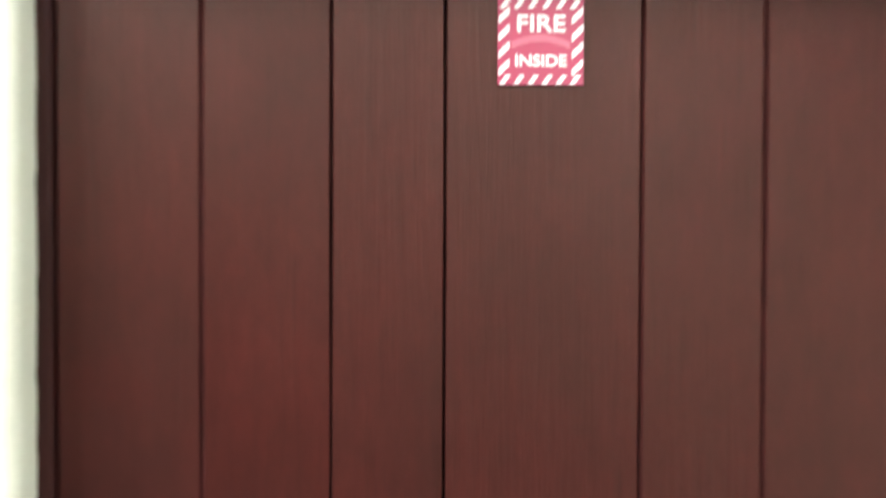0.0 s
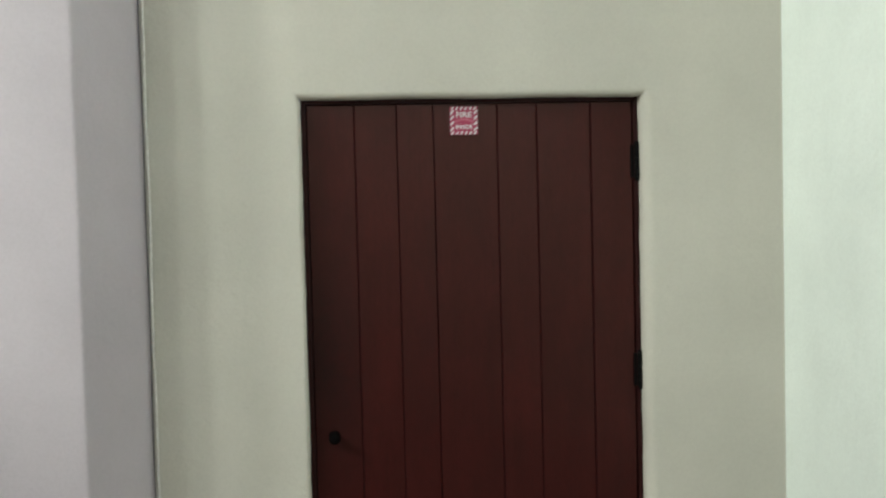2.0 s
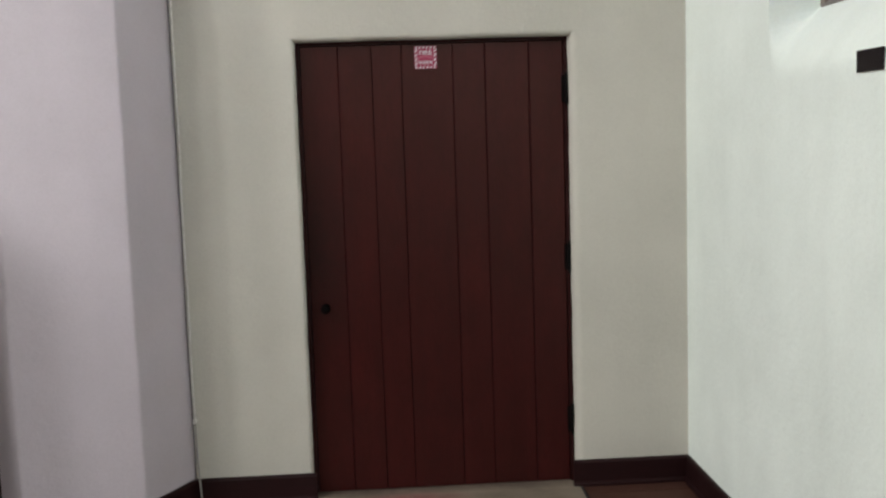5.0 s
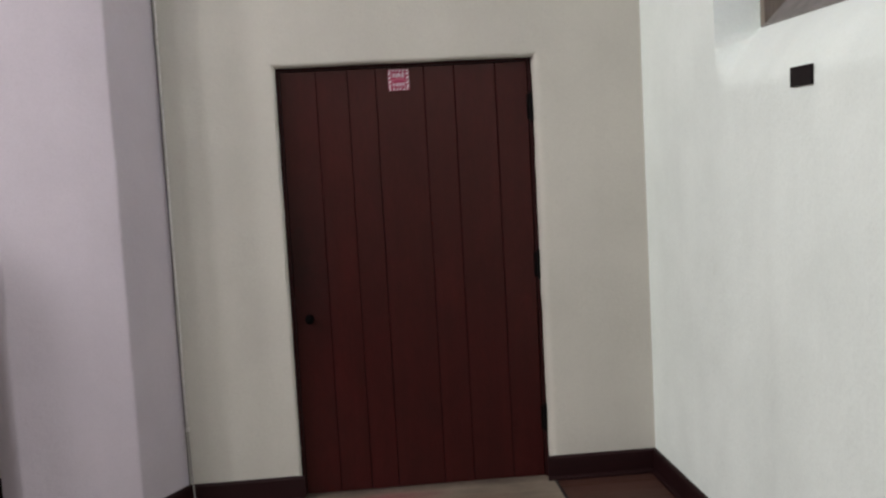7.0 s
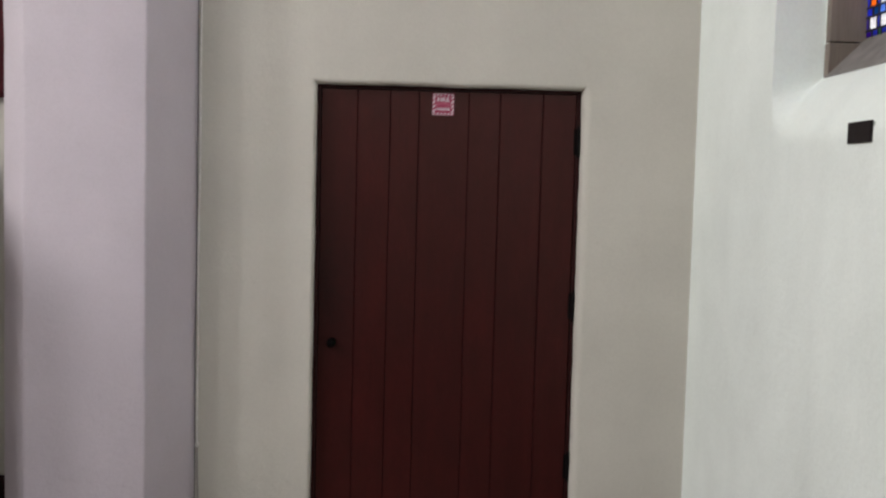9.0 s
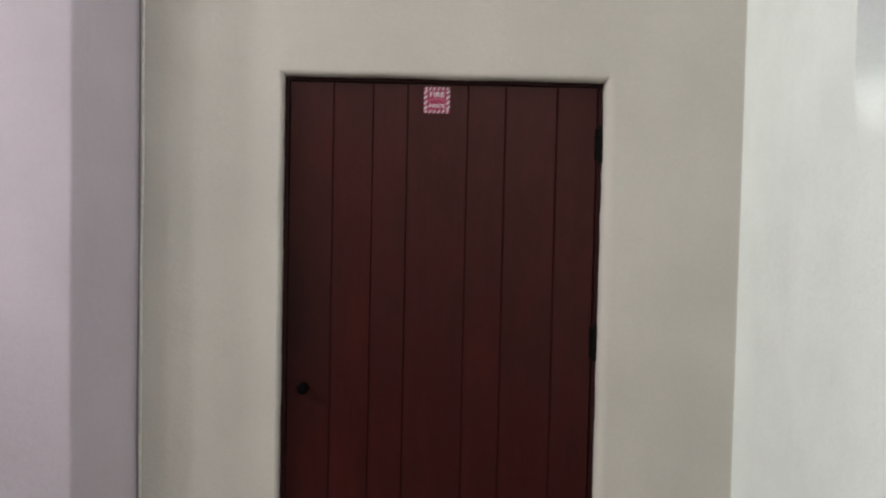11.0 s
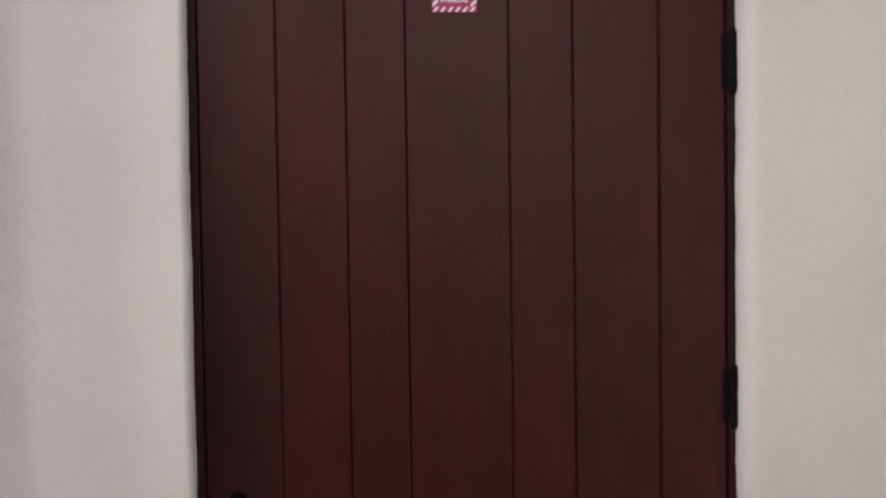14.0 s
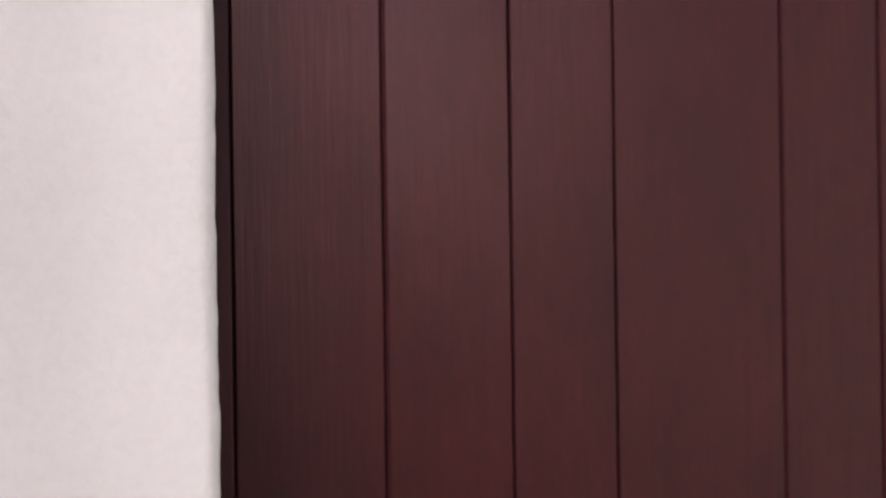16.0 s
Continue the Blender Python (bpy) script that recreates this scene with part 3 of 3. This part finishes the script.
# ---------------------------------------------------------------- hanging beyond the pilaster


def banner():
    bm = bmesh.new()
    cols, rows_n = 34, 24
    x0, x1, z0, z1 = -2.35, -1.38, 1.965, 3.3
    front = []
    for j in range(rows_n + 1):
        z = z0 + (z1 - z0) * j / rows_n
        front.append([bm.verts.new((x0 + (x1 - x0) * i / cols, BACK - 0.022 + 0.008 * math.sin(i * 0.9 + 0.3 * math.sin(z * 3)), z + 0.006 * math.sin(i * 0.9))) for i in range(cols + 1)])
    for j in range(rows_n):
        for i in range(cols):
            bm.faces.new((front[j][i], front[j][i + 1], front[j + 1][i + 1], front[j + 1][i]))
    made = bmesh.ops.solidify(bm, geom=bm.faces[:], thickness=0.006)
    return bm


hanging = thing("wall_hanging", "dark red cloth hanging on the wall beyond the pilaster", "hanging")
part("cloth", banner(), CLOTH, hanging, smooth=True)
rod = bmesh.new()
made = bmesh.ops.create_cone(rod, cap_ends=True, segments=14, radius1=0.014, radius2=0.014, depth=1.1)["verts"]
bmesh.ops.transform(rod, matrix=pose(-2.03, BACK - 0.022, 3.31, 0, 90, 0), verts=made)
part("rod", rod, ROD, hanging, smooth=True, angle=40)

# ---------------------------------------------------------------- stained-glass window in the niche
window = thing("window_1", "stained-glass window in a grey-brown surround above a sloping sill", "window", kind="structure")
GLASS_X, GLASS_FAR, GLASS_NEAR, GLASS_LOW, GLASS_TOP = 2.04, -1.1, -2.6, 2.164, 3.86


def sloped_sill():
    bm = bmesh.new()
    a, b = WIN_FAR - 0.002, WIN_NEAR + 0.002
    side = [(NICHE_X - 0.006, SILL - 0.004), (NICHE_X - 0.006, SILL + 0.006), (GLASS_X + 0.03, GLASS_LOW + 0.03), (GLASS_X + 0.06, GLASS_LOW + 0.03), (GLASS_X + 0.06, SILL - 0.004)]
    ends = [[bm.verts.new((x, y, z)) for x, z in side] for y in (a, b)]
    n = len(side)
    for i in range(n):
        bm.faces.new((ends[0][i], ends[0][(i + 1) % n], ends[1][(i + 1) % n], ends[1][i]))
    bm.faces.new(ends[0])
    bm.faces.new(ends[1][::-1])
    return bm


part("window_sill", sloped_sill(), STONE, window, "grey-brown sloping sill")
for y0, y1 in ((GLASS_FAR, WIN_FAR + 0.004), (WIN_NEAR - 0.004, GLASS_NEAR)):
    part("jamb", boxed(NICHE_X - 0.004, GLASS_X + 0.06, y0, y1, GLASS_LOW - 0.014, HEAD - 0.004, bevel=0.003), OAK, window, "weathered brown upright")
    part("jamb_foot", boxed(NICHE_X - 0.006, GLASS_X + 0.06, y0 - 0.001, y1 + 0.001, SILL + 0.002, GLASS_LOW - 0.018, bevel=0.003), OAK, window, "weathered brown foot block")
part("head", boxed(NICHE_X - 0.004, GLASS_X + 0.06, GLASS_NEAR, GLASS_FAR, GLASS_TOP, HEAD, bevel=0.003), STONE, window)

BLUE = stained_glass("deep_blue_glass", (0.1, 0.14, 0.72))
SKYBLUE = stained_glass("mid_blue_glass", (0.28, 0.45, 0.95))
CLEAR = stained_glass("milk_white_glass", (0.95, 0.96, 1.0))
ROSE = stained_glass("rose_glass", (0.9, 0.06, 0.28))
AMBER = stained_glass("amber_glass", (0.95, 0.35, 0.05))
GREEN = stained_glass("green_glass", (0.05, 0.6, 0.22))
TEAL = stained_glass("teal_glass", (0.03, 0.18, 0.42))
VIOLET = stained_glass("violet_glass", (0.16, 0.06, 0.5))


def pane(corners, mat):
    """One piece of glass between leads, given by its corners along the wall and up."""
    bm = bmesh.new()
    a = [bm.verts.new((GLASS_X, y, z)) for y, z in corners]
    b = [bm.verts.new((GLASS_X + 0.004, y, z)) for y, z in corners]
    bm.faces.new(a)
    bm.faces.new(b[::-1])
    n = len(corners)
    for i in range(n):
        bm.faces.new((a[i], b[i], b[(i + 1) % n], a[(i + 1) % n]))
    return part("pane", bm, mat, window)


def came(p, q, wide):
    """A lead strip along one joint."""
    p, q = Vector(p), Vector(q)
    side = (q - p).normalized().orthogonal() * wide / 2
    bm = bmesh.new()
    ring = [p + side, q + side, q - side, p - side]
    a = [bm.verts.new((GLASS_X - 0.004, v.x, v.y)) for v in ring]
    b = [bm.verts.new((GLASS_X + 0.0055, v.x, v.y)) for v in ring]
    bm.faces.new(a)
    bm.faces.new(b[::-1])
    for i in range(4):
        bm.faces.new((a[i], b[i], b[(i + 1) % 4], a[(i + 1) % 4]))
    return part("lead_came", bm, LEAD, window)


def glazing():
    """Courses of coloured glass from the sill up, each cut to its own widths; the figure above is cut unevenly."""
    pick = random.Random(5)
    levels = [GLASS_LOW - 0.03, 2.186, 2.234, 2.266, 2.318, 2.372, 2.43, 2.49, 2.56, 2.66, 2.82, 3.02, 3.26, 3.54, GLASS_TOP]
    patterns = {
        0: ((0.05, VIOLET), (0.05, BLUE), (0.022, GREEN), (0.07, BLUE), (0.05, SKYBLUE)),
        1: ((0.024, VIOLET), (0.062, CLEAR), (0.02, BLUE), (0.06, CLEAR), (0.016, BLUE), (0.05, CLEAR), (0.026, VIOLET)),
        2: ((0.05, BLUE), (0.05, TEAL), (0.05, SKYBLUE), (0.045, ROSE), (0.06, BLUE)),
        3: ((0.024, BLUE), (0.045, AMBER), (0.03, BLUE), (0.07, CLEAR), (0.045, CLEAR), (0.03, SKYBLUE), (0.06, CLEAR)),
        4: ((0.024, VIOLET), (0.04, SKYBLUE), (0.055, CLEAR), (0.075, CLEAR), (0.06, CLEAR), (0.03, BLUE)),
        5: ((0.03, BLUE), (0.045, SKYBLUE), (0.06, CLEAR), (0.05, CLEAR), (0.07, CLEAR)),
    }
    for n, (z0, z1) in enumerate(zip(levels, levels[1:])):
        uneven = 0.011 if n in (3, 4, 5, 6, 7) else 0.003
        y, k = GLASS_FAR, 0
        low = high = GLASS_FAR
        while y > GLASS_NEAR + 0.01:
            if n in patterns:
                wide, mat = patterns[n][k % len(patterns[n])]
            else:
                wide = pick.uniform(0.05, 0.09) if n < 9 else pick.uniform(0.1, 0.18)
                mat = pick.choice([CLEAR, CLEAR, SKYBLUE, BLUE, ROSE, AMBER, GREEN, VIOLET])
            y = max(y - wide, GLASS_NEAR)
            k += 1
            next_low = max(y + pick.uniform(-1, 1) * uneven, GLASS_NEAR)
            next_high = max(y + pick.uniform(-1, 1) * uneven, GLASS_NEAR)
            pane([(low, z0), (next_low, z0), (next_high, z1), (high, z1)], mat)
            came((next_low, z0), (next_high, z1), 0.006)
            low, high = next_low, next_high
        came((GLASS_FAR, z1), (GLASS_NEAR, z1), 0.007)


glazing()


# ---------------------------------------------------------------- floorboards near the door
def floorboard(x0, x1, y0, y1):
    return part("floorboard", boxed(x0, x1, y0 + 0.001, y1 - 0.001, -0.012, 0.0 + random.uniform(-0.0006, 0.0006), bevel=0.0015, segments=1), BOARDS, floor)


def joined_boards(name, x0, x1, y0, y1):
    bm = bmesh.new()
    y = y0
    while y < y1 - 0.01:
        e = min(y + 0.115, y1)
        box(bm, x0, x1, y + 0.001, e - 0.001, -0.012, 0.0)
        y = e
    return tagged(part(name, bm, BOARDS, floor), kind="stuff")


y = FACE
while y > -3.4:
    floorboard(PALE_X1 + 0.013, CORNER + 0.01, y - 0.115, y)
    y -= 0.115
joined_boards("floorboards", PALE_X1 + 0.013, CORNER + 0.01, -10.5, y)
y = BACK + 0.02
while y > -2.2:
    floorboard(-2.6, PALE_X0, y - 0.115, y)
    y -= 0.115
joined_boards("floorboards", -2.6, PALE_X0, -10.5, y)
joined_boards("floorboards", -6.0, -2.6, -10.5, BACK + 0.02)
joined_boards("floorboards", PALE_X0, PALE_X1 + 0.013, -10.5, -1.3)
